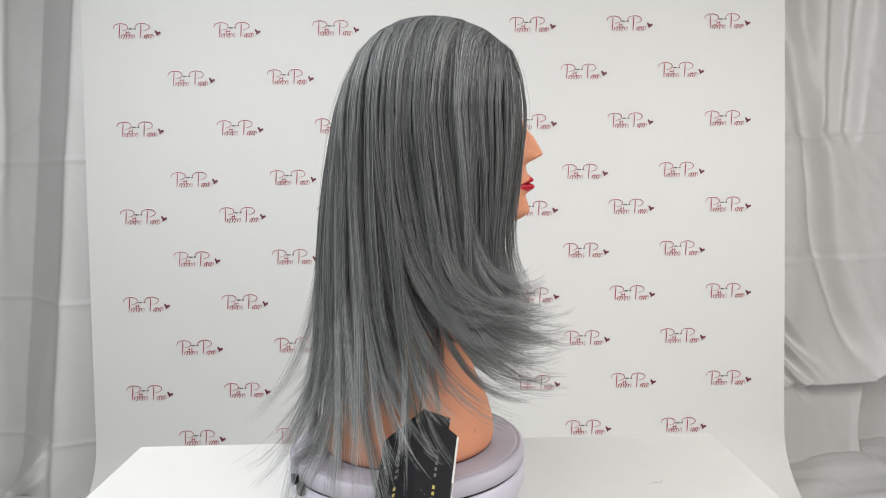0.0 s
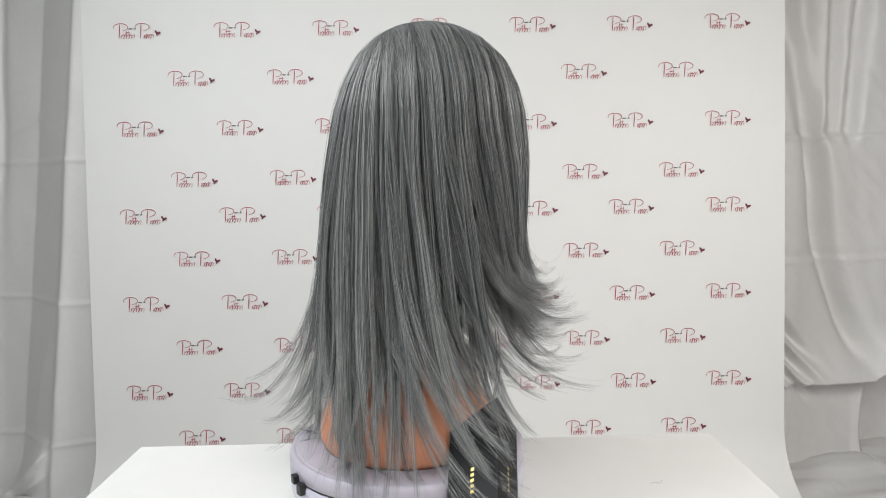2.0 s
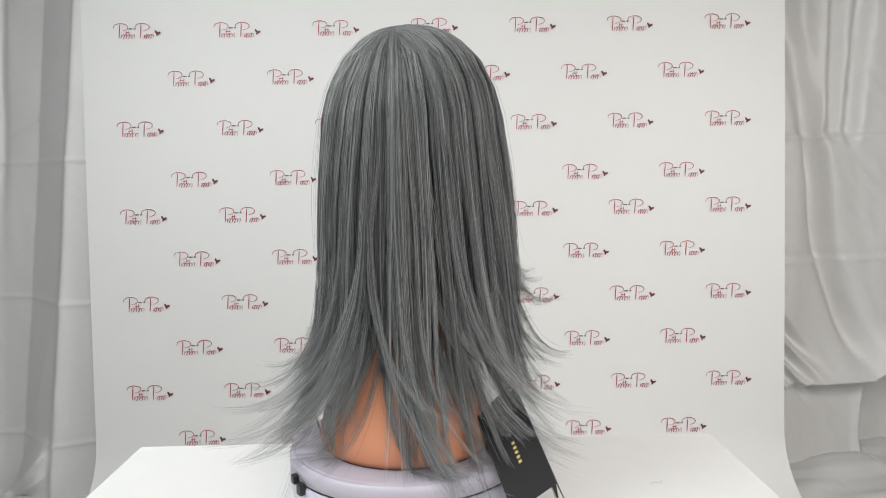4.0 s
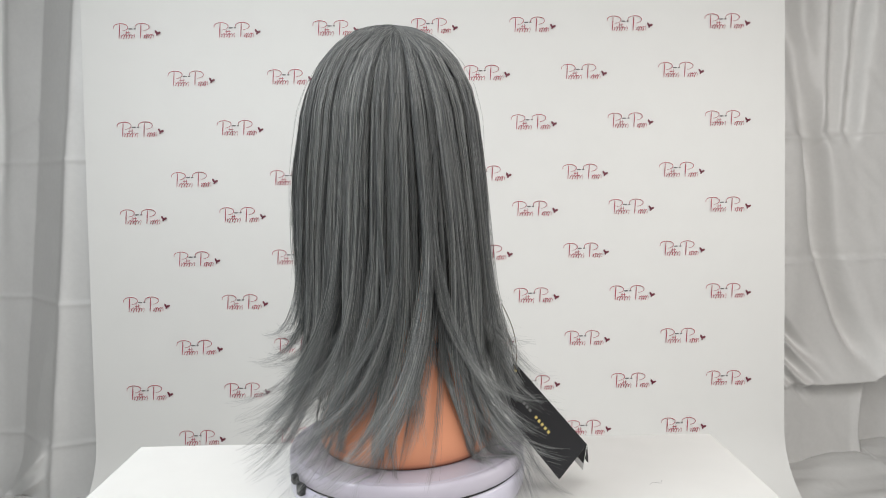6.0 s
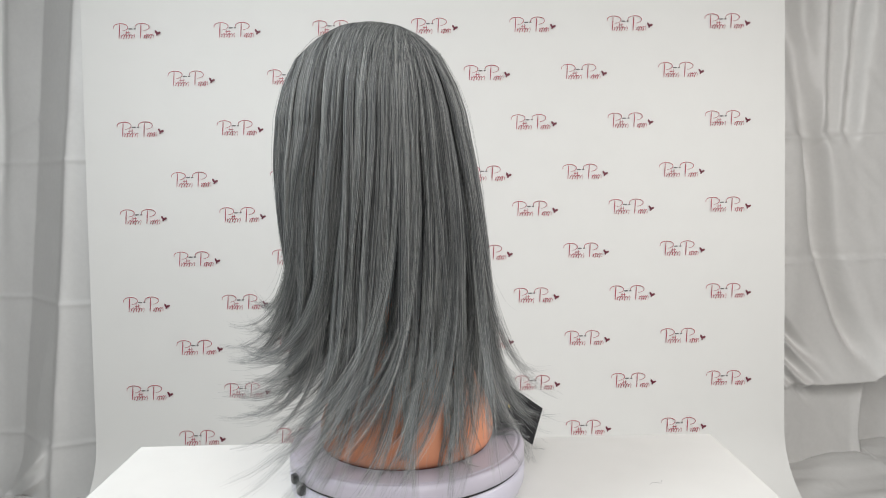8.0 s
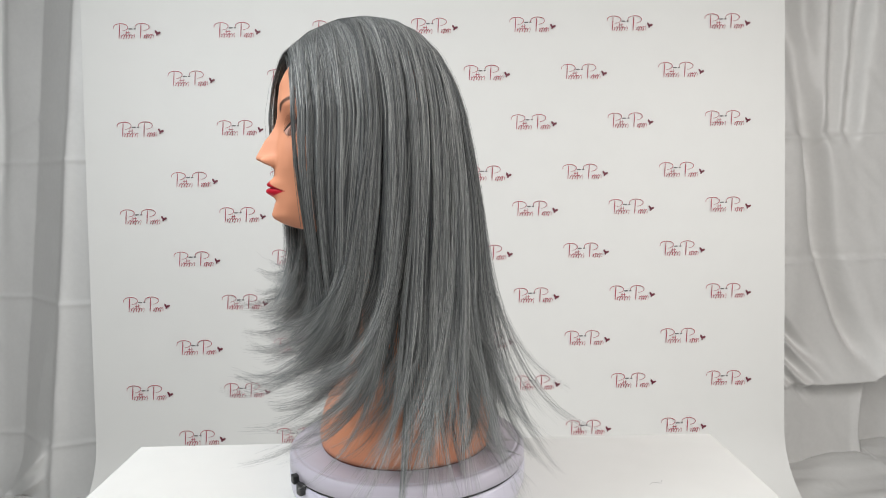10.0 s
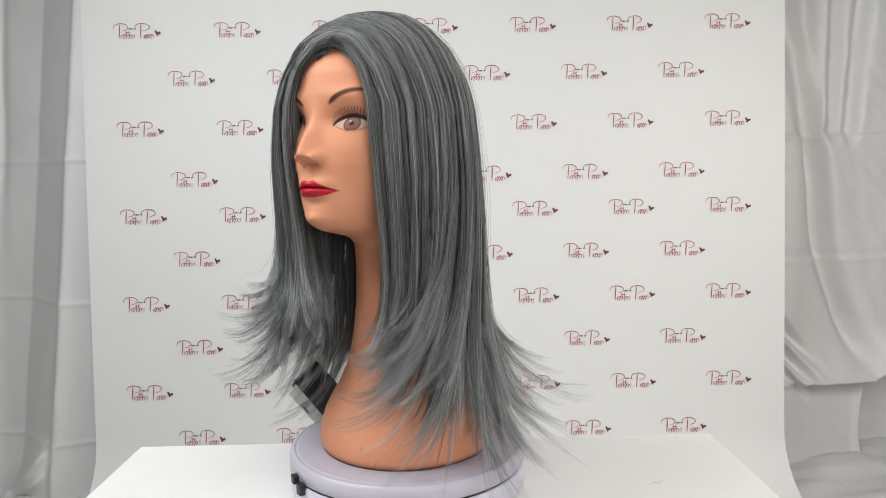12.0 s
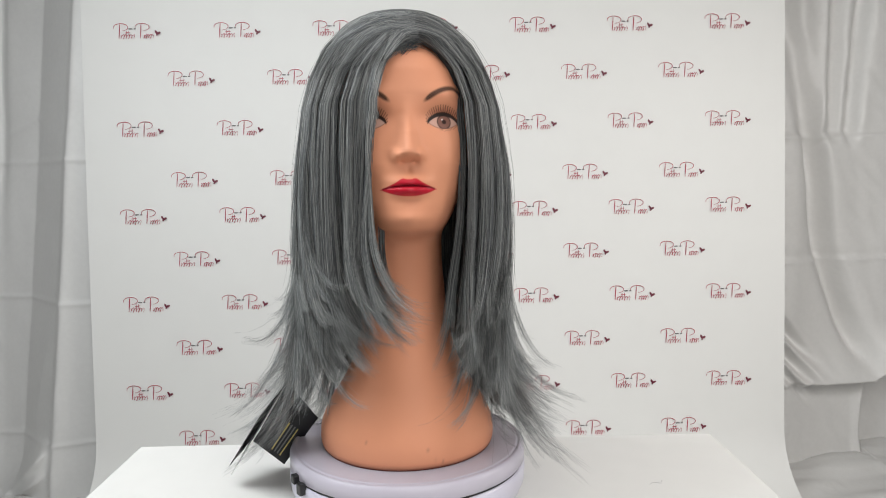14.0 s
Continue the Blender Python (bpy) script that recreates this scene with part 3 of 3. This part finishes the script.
def strands(rs, guides, per):
    """Fibre paths for the bunches of a lock. A guide holds heading, depth, bend height, bend length, bend angle, aim, tone, width, outward push and the lock's own heading."""
    g = np.repeat(guides, per, axis=0)
    n = len(g)
    K1, K2, K3 = 12, 6, 10
    u = np.clip(rs.normal(0, .55, n), -1.3, 1.3)
    phi0, home = g[:, 0], g[:, 9]
    spread = u * g[:, 7]
    off = phi0 - home
    # fibres in the middle of a lock stand proud, those at its sides lie deeper
    deep = np.clip(g[:, 1] + .0018 * u * u + np.abs(rs.normal(0, .0011, n)), 0, .034)
    zf = g[:, 2] + rs.normal(0, .002, n)
    length = g[:, 3]
    reach = (1 - .44 * rs.random(n) ** 1.9) * (1 - .06 * np.abs(u))
    loose = (rs.random(n) < .035) * 1.0
    beta = g[:, 4] * rs.normal(1, .010 + .13 * loose, n)
    aim = g[:, 5] + rs.normal(0, .010 + .20 * loose, n)
    side = np.sign(home)
    phi = phi0 + spread
    # the parting runs from the hairline to the crown
    turn = np.clip((np.abs(phi) - np.radians(30)) / np.radians(112), 0, 1)
    turn = turn * turn * (3 - 2 * turn)
    ry = -.112 + .118 * np.clip(turn + rs.normal(0, .05, n), 0, 1.1) + .003 * rs.normal(0, 1, n)
    rx = .009 - .006 * turn + side * rs.normal(-.0012, .0022, n) + .008 * turn * np.sin(phi)
    rho = radius_at(phi, Z_EQ) - deep
    hx, hy = rho * np.sin(phi), HEAD_Y - rho * np.cos(phi)
    pts = []
    for k in range(K1):
        tau = k / (K1 - 1)
        s = math.sin(math.pi / 2 * tau) ** .95
        x, y = rx + (hx - rx) * s, ry + (hy - ry) * s
        z = height_at(x, y, deep * (.35 + .65 * tau)) if k < K1 - 1 else np.full(n, Z_EQ)
        pts.append(np.stack([x, y, z], -1))
    wave_a = np.repeat(rs.normal(0, .016, len(guides)), per)
    wave_p = np.repeat(rs.uniform(0, 6, len(guides)), per)
    wob = rs.normal(0, .0012, (n, 2))
    # hair behind the ears drifts forwards, the front locks draw aside as they fall
    sway = -side * .12 * np.clip((np.abs(home) - .9) / .5, 0, 1) * np.clip((math.pi - np.abs(home)) / 1.3, 0, 1)
    aside = side * radians(9) * np.clip(1 - (np.abs(phi0) - radians(15)) / radians(40), 0, 1)
    for k in range(1, K2 + 1):
        t = k / K2
        z = Z_EQ + (zf - Z_EQ) * t
        p = home + off * (1 - .50 * t ** 3) + spread * (1 - .45 * t * t) + wave_a * (np.sin(wave_p + 3.2 * t) - np.sin(wave_p)) + aside * np.clip((Z_EQ - z) / .12, 0, 1) + sway * t ** 1.6
        rr = radius_at(p, z) - deep * (1 + .25 * t) + g[:, 8] * t * t
        pts.append(np.stack([rr * np.sin(p) + wob[:, 0] * t, HEAD_Y - rr * np.cos(p) + wob[:, 1] * t, z], -1))
    radial = np.stack([np.sin(p), -np.cos(p), 0 * p], -1)
    tang = np.stack([-np.cos(p), -np.sin(p), 0 * p], -1) * side[:, None]      # towards the face
    d = radial * np.cos(aim)[:, None] + tang * np.sin(aim)[:, None]
    cur = pts[-1]
    lateral = np.stack([np.cos(p), np.sin(p), 0 * p], -1) * (-(spread * .55 + off * .22) * rho)[:, None] + radial * (g[:, 1] - deep + .001)[:, None] * -.8
    slope = (pts[-1] - pts[-2]) / np.maximum(np.abs(pts[-1] - pts[-2])[:, 2:3], .004)
    slope[:, 2] = 0
    slope = np.clip(slope, -.6, .6)
    for k in range(1, K3 + 1):
        t = (k - .5) / K3 * reach
        b = beta * (t ** 1.6 + .08 * np.clip((t - .65) / .35, 0, 1))
        cur = cur + (length * reach / K3)[:, None] * (np.sin(b)[:, None] * d - np.cos(b)[:, None] * np.array((0, 0, 1.0)) + slope * ((1 - t) ** 2)[:, None])
        cur = cur + lateral * (.92 * reach / K3)[:, None]        # the lock gathers to a point
        r = np.hypot(cur[:, 0], cur[:, 1])
        low = np.where(r < .137, .0545 + .0005 * rs.random(n), .004)
        out = cur.copy()
        out[:, 2] = np.maximum(out[:, 2], low)
        # stay outside the shoulders and the neck
        bust = np.interp(out[:, 2], (.055, .085, .110, .135, .160, .185, .210), (.092, .100, .097, .090, .077, .067, .060))
        grow = np.maximum(1, bust / np.maximum(np.hypot(out[:, 0], out[:, 1]), .02))
        out[:, 0] *= grow
        out[:, 1] *= grow
        pts.append(out)
    return np.stack(pts, 1), g[:, 6]


def fibres(name, path, tone, parent, radius=.00023):
    """Three-sided tapered fibres along the paths, joined into one lock."""
    n, K, _ = path.shape
    d = np.gradient(path, axis=1)
    d /= np.linalg.norm(d, axis=2, keepdims=True) + 1e-9
    ref = np.array((0.4, 0.35, 0.85))
    s = np.cross(d, ref)
    s /= np.linalg.norm(s, axis=2, keepdims=True) + 1e-9
    o = np.cross(d, s)
    t = np.linspace(0, 1, K)[None, :, None]
    r = radius * (1 - .8 * t ** 3)
    ring = [path + r * (math.cos(2.094 * j) * s + math.sin(2.094 * j) * o) for j in range(3)]
    verts = np.stack(ring, 2).reshape(-1, 3)
    base = (np.arange(n)[:, None] * K + np.arange(K - 1)[None, :]) * 3
    quads = np.stack([np.stack([base + j, base + (j + 1) % 3, base + 3 + (j + 1) % 3, base + 3 + j], -1) for j in range(3)], 2).reshape(-1, 4)
    me = bpy.data.meshes.new(name)
    me.vertices.add(len(verts))
    me.vertices.foreach_set("co", verts.astype(np.float32).ravel())
    me.loops.add(quads.size)
    me.loops.foreach_set("vertex_index", quads.astype(np.int32).ravel())
    me.polygons.add(len(quads))
    me.polygons.foreach_set("loop_start", np.arange(0, quads.size, 4, dtype=np.int32))
    me.polygons.foreach_set("use_smooth", np.ones(len(quads), dtype=bool))
    me.update(calc_edges=True)
    me.materials.append(HAIR)
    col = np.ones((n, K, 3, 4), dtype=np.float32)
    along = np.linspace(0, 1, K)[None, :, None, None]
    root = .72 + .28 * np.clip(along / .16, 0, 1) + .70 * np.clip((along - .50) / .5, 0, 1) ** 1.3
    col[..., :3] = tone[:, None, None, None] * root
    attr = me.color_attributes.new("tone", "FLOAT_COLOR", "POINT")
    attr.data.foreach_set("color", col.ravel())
    ob = new(name, me)
    ob.parent = parent
    return ob


def wig():
    rs = np.random.RandomState(7)
    holder = new("wig")
    tagged(holder, "long layered silver-grey wig with flipped ends on the mannequin", "wig")
    # inner cap, open over the face
    verts, faces = [], []
    nphi, nz = 60, 22
    for j in range(nz + 1):
        for i in range(nphi + 1):
            phi = radians(62) + (radians(298) - radians(62)) * i / nphi
            q = 1 - j / nz
            r = (float(radius_at(phi, Z_EQ)) - .024) * q
            x, y = r * math.sin(phi), HEAD_Y - r * math.cos(phi)
            verts.append((x, y, float(height_at(np.array([x]), np.array([y]), .020)[0]) - .006))
    for j in range(nz):
        for i in range(nphi):
            k = j * (nphi + 1) + i
            faces.append((k, k + 1, k + nphi + 2, k + nphi + 1))
    cap = new("cap", mesh_of("cap", verts, faces, CAP, True))
    cap.parent = holder
    thick = cap.modifiers.new("thickness", "SOLIDIFY")
    thick.thickness = 0.0015
    # locks, from the inner layer to the outer one; each is made of two to four bunches
    every = []
    for layer, (deep, count) in enumerate(((0.019, 36), (0.012, 40), (0.0055, 46), (0.0005, 48))):
        for k in range(count):
            f = (k + .5) / count * 2 - 1
            lo = 38 if f > 0 else 15
            home = math.copysign(radians(lo + (180 - lo) * abs(f)), f) + rs.normal(0, .045)
            deg = abs(math.degrees(home))
            drift = math.sin(3.1 * home + 1.9 * layer) + .6 * math.sin(7.3 * home + 2.6 * layer)
            pick = (k * .618 + layer * .37) % 1.0
            push = 0.0
            if deg < 58 and f < 0:                       # beside the right eye: curls in under the chin
                z, ln = rs.uniform(.250, .290), rs.uniform(.100, .130)
                be, am = 78 + 8 * drift, 82 + 8 * drift
                z += .0012 * max(0, 40 - deg)
            elif deg < 66 and f > 0:                     # beside the left cheek: hangs, tips turn a little
                z, ln = rs.uniform(.220, .265), rs.uniform(.085, .120)
                be, am = 56 + 14 * drift, 62 + 22 * drift
            elif deg < 100:                              # sides: long sweep towards the face
                z = (.300, .272, .240)[int(pick * 3)] + rs.normal(0, .010)
                ln = rs.uniform(.175, .220)
                be, am = 106 - 12 * (pick > .66) + 7 * drift, 80 + 6 * drift
                if f < 0:
                    be += 4
                    z += .010
                    ln *= .82
                else:
                    z -= .008
                    ln *= .95
            elif deg < 142:                              # behind the ears: long locks over the shoulders
                z = (.300, .260, .215)[int(pick * 3)] + rs.normal(0, .010)
                ln = (.255, .235, .195)[int(pick * 3)] * rs.uniform(.92, 1.12)
                be, am = 88 - 22 * (deg - 100) / 42 + 9 * drift, 80 - 12 * (deg - 100) / 42 + 9 * drift
                if pick > .70:
                    be, am = 62 + 8 * drift, 40 + 18 * drift
                    push = .004
            else:                                        # back: down to the platter, tips flipped outwards
                z = (.285, .240, .195)[int(pick * 3)] + rs.normal(0, .012)
                ln = (.268, .238, .200)[int(pick * 3)] * rs.uniform(.90, 1.15)
                be, am = 66 + 12 * drift, 60 + 22 * drift
                if pick > .55:
                    be, am = 44 + 9 * drift, 30 + 30 * drift
            if f < 0 and 96 < deg < 126:                 # kept short above the tag
                ln *= .84
                z += .015
            # deeper layers get a darker tone: shade under the hair put into colour
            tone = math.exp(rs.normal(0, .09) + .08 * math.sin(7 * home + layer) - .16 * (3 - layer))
            if layer < 2 and deg > 66:                   # the under layers are cut shorter
                ln *= .80
            bunches = 3 if layer < 3 else 2 + k % 3
            width = radians(360 / count * .42) * rs.uniform(.70, 1.35)
            lock = []
            for j in range(bunches):
                o = ((j + .5) / bunches * 2 - 1) * width + rs.normal(0, .010)
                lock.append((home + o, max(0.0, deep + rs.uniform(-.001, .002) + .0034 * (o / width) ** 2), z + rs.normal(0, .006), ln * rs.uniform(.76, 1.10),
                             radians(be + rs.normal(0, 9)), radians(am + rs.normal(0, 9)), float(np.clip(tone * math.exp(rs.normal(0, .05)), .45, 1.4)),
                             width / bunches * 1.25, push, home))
            lock = np.array(lock)
            every.append(lock)
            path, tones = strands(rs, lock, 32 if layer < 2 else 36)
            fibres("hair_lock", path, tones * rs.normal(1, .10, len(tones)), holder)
    guides = np.concatenate(every)
    # straight inner hair behind the neck, toned down to hold the shade there
    inner = []
    for k in range(54):
        phi = radians(78 + 204 * (k + .5) / 54)
        phi = phi if phi < math.pi else phi - 2 * math.pi
        phi += rs.normal(0, .02)
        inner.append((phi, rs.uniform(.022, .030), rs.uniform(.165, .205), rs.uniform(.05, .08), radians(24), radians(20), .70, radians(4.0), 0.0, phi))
    inner = np.array(inner)
    for k in range(0, len(inner), 6):
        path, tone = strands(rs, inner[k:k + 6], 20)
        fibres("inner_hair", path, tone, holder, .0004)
    # stray fibres that lift off the surface
    stray = guides[rs.choice(len(guides), 70)].copy()
    stray[:, 0] += rs.normal(0, .04, len(stray))
    stray[:, 9] = stray[:, 0]
    stray[:, 1] = 0
    stray[:, 2] += rs.normal(0, .02, len(stray))
    path, tone = strands(rs, stray, 1)
    path += rs.normal(0, .0015, (len(stray), 1, 3)) * np.linspace(0, 1, path.shape[1])[None, :, None]
    K = path.shape[1]
    bow = np.sin(np.linspace(0, 1, K) * math.pi * rs.uniform(.6, 1.6, (len(stray), 1)))[..., None]
    out = path - np.array((0, HEAD_Y, .33))
    out /= np.linalg.norm(out, axis=2, keepdims=True)
    path = path + out * bow * .007 * rs.random((len(stray), 1, 1)) ** 2.5
    fibres("stray_hair", path, tone, holder, .00013)
    return holder


WIG = wig()


# ---- hang tag ----
TAG_TOP = Vector((-.127, -.028, .127))


def hang_tag():
    """A folded card booklet on a cord, leaning outwards from its fold."""
    holder = new("hang_tag")
    tagged(holder, "folded black card hang tag with gold print on a thin cord", "tag")
    top = TAG_TOP
    down = Vector((-.052, .072, -.090))
    foot = top + down
    leaf_a, leaf_b = Vector((.035, .006, -.036)), Vector((-.020, -.038, -.022))

    page = Matrix.Rotation(radians(-3), 3, down.normalized()) @ leaf_b
    leaf_b = Matrix.Rotation(radians(6), 3, down.normalized()) @ leaf_b * .84

    def leaf(name, across, mat, flip, label=""):
        n = down.cross(across).normalized() * flip
        bm = bmesh.new()
        a, b = top, foot
        c, d = foot + across, top + across + down * .12
        face = [bm.verts.new(p) for p in (a, b, c, d)]
        rear = [bm.verts.new(p + n * .0007) for p in (a, b, c, d)]
        bm.faces.new(face)
        bm.faces.new(rear[::-1])
        for i in range(4):
            j = (i + 1) % 4
            bm.faces.new((face[i], rear[i], rear[j], face[j]))
        bmesh.ops.recalc_face_normals(bm, faces=bm.faces[:])
        return part(name, bm, mat, holder, label), n

    def bar(parent, across, n, s0, s1, t0, t1, mat, lift, name="print_bar"):
        bm = bmesh.new()
        pts = [top + down * s + across * t + n * lift for s, t in ((s0, t0), (s1, t0), (s1, t1), (s0, t1))]
        bm.faces.new([bm.verts.new(p) for p in pts])
        return part(name, bm, mat, parent)
    one, n1 = leaf("leaf", leaf_a, CARD, 1)
    two, n2 = leaf("leaf", leaf_b, CARD, 1)
    out1 = 1 if n1.dot(leaf_b) < 0 else -1
    out2 = 1 if n2.dot(leaf_a) < 0 else -1
    hi = {1: .0011, -1: -.0004}
    for k in range(5):
        bar(one, leaf_a, n1, .50 + .042 * k, .524 + .042 * k, .46, .53, GOLD, hi[out1], "gold_bar")
        bar(two, leaf_b, n2, .50 + .042 * k, .524 + .042 * k, .48, .55, GOLD, hi[out2], "gold_bar")
        bar(one, leaf_a, n1, .25 + .042 * k, .274 + .042 * k, .46, .53, GREY_INK, hi[out1], "print_bar")
        bar(two, leaf_b, n2, .25 + .042 * k, .274 + .042 * k, .48, .55, GREY_INK, hi[out2], "print_bar")
    bar(two, leaf_b, n2, .1, 1.0, .30, .72, CARD_GREY, hi[out2] * .6, "charcoal_stripe")
    for k in range(4):
        bar(one, leaf_a, n1, .42, .92, .52 + .08 * k, .55 + .08 * k, GREY_INK if k not in (0, 3) else GOLD, hi[-out1])
    insert, n3 = leaf("white_insert", page * 1.02, CARD_WHITE, 1, "white card insert")
    bar(insert, page, n3, .45, .65, .94, .99, GREY_INK, .0011)
    bar(insert, page, n3, .45, .65, .94, .99, GREY_INK, -.0004)
    bar(insert, page, n3, .0, 1.0, .0, .74, CARD, hi[1 if n3.dot(leaf_a) > 0 else -1], "black_print")
    bar(two, leaf_b, n2, .12, 1.0, .35, .62, CARD_GREY, hi[-out2], "charcoal_stripe")
    bm = bmesh.new()
    hole = top + down * .07 + leaf_a * .12
    bmesh.ops.create_icosphere(bm, subdivisions=2, radius=.0016, matrix=Matrix.Translation(hole))
    part("eyelet", bm, GOLD, holder, smooth=True)
    for dx in (-.004, .006):
        knot = Vector((-.104, -.022 + dx, .190))
        pts = [hole.lerp(knot, k / 8) + Vector((-.005 * math.sin(math.pi * k / 8), dx * math.sin(math.pi * k / 8), 0)) for k in range(9)]
        part("cord", tube_bm(pts, .0005), STRING, holder)
    return holder


TAG = hang_tag()


# ---- small things on the table ----
def loose_fibre(points):
    pts = []
    for a, b in zip(points, points[1:]):
        pts += [Vector(a).lerp(Vector(b), k / 4) for k in range(4)]
    pts.append(Vector(points[-1]))
    bm = tube_bm(pts, .00010, 4)
    tagged(part("loose_hair", bm, INK_GREY, None), "single loose grey hair lying on the white table", "hair", group="loose hairs")


loose_fibre([(.262, -.035, .0006), (.268, -.028, .0006), (.276, -.031, .0006), (.280, -.024, .0006)])
loose_fibre([(-.150, -.03, .0006), (-.156, -.055, .0006), (-.152, -.085, .0006), (-.165, -.10, .0006)])


def turned(shift, spin):
    """The tag's shift and turn about its top, as a pose in the turntable's space."""
    v = Vector(spin)
    return Matrix.Translation(TAG_TOP + Vector(shift)) @ Matrix.Rotation(v.length, 4, v.normalized())


def motions():
    rows, tag_rows = [], []
    # the tag hangs straight at first, then its foot trails out on its cord
    open_way = Vector((-.052, .072, -.090)).normalized()
    hung_way = Vector((-.4697, .0643, -.8805)).normalized()
    hung = Matrix.Rotation(radians(-60), 4, hung_way) @ open_way.rotation_difference(hung_way).to_matrix().to_4x4()
    keys = [(0.0, Matrix.Translation(TAG_TOP + Vector((.0044, -.0175, 0))) @ hung),
            (3.1, turned((.0215, -.0134, -.0120), (.4312, -.1847, .4709))),
            (5.3, turned((-.002, .0461, -.0002), (.3717, -.2659, .1306))),
            (6.5, turned((.0024, .0399, -.0026), (.3634, -.1993, -.1893))),
            (7.7, turned((.006, .034, -.004), (.355, -.145, -.42))),
            (14.0, turned((.0011, .0057, .0), (.0476, -.0091, .0206)))]
    for k in range(29):
        t = k / 2
        spin = pose(0, 0, 0, 0, 0, FACING + SPIN * (t - 14.0))
        rows.append((t, spin))
        for (t0, a), (t1, b) in zip(keys, keys[1:]):
            if t0 <= t <= t1:
                share = (t - t0) / (t1 - t0)
                local = a.lerp(b, share)
        tag_rows.append((t, spin @ local @ Matrix.Translation(-TAG_TOP)))
    for thing in (MANNEQUIN, WIG, PLATTER):
        walk(thing, rows)
    walk(TAG, tag_rows)


motions()
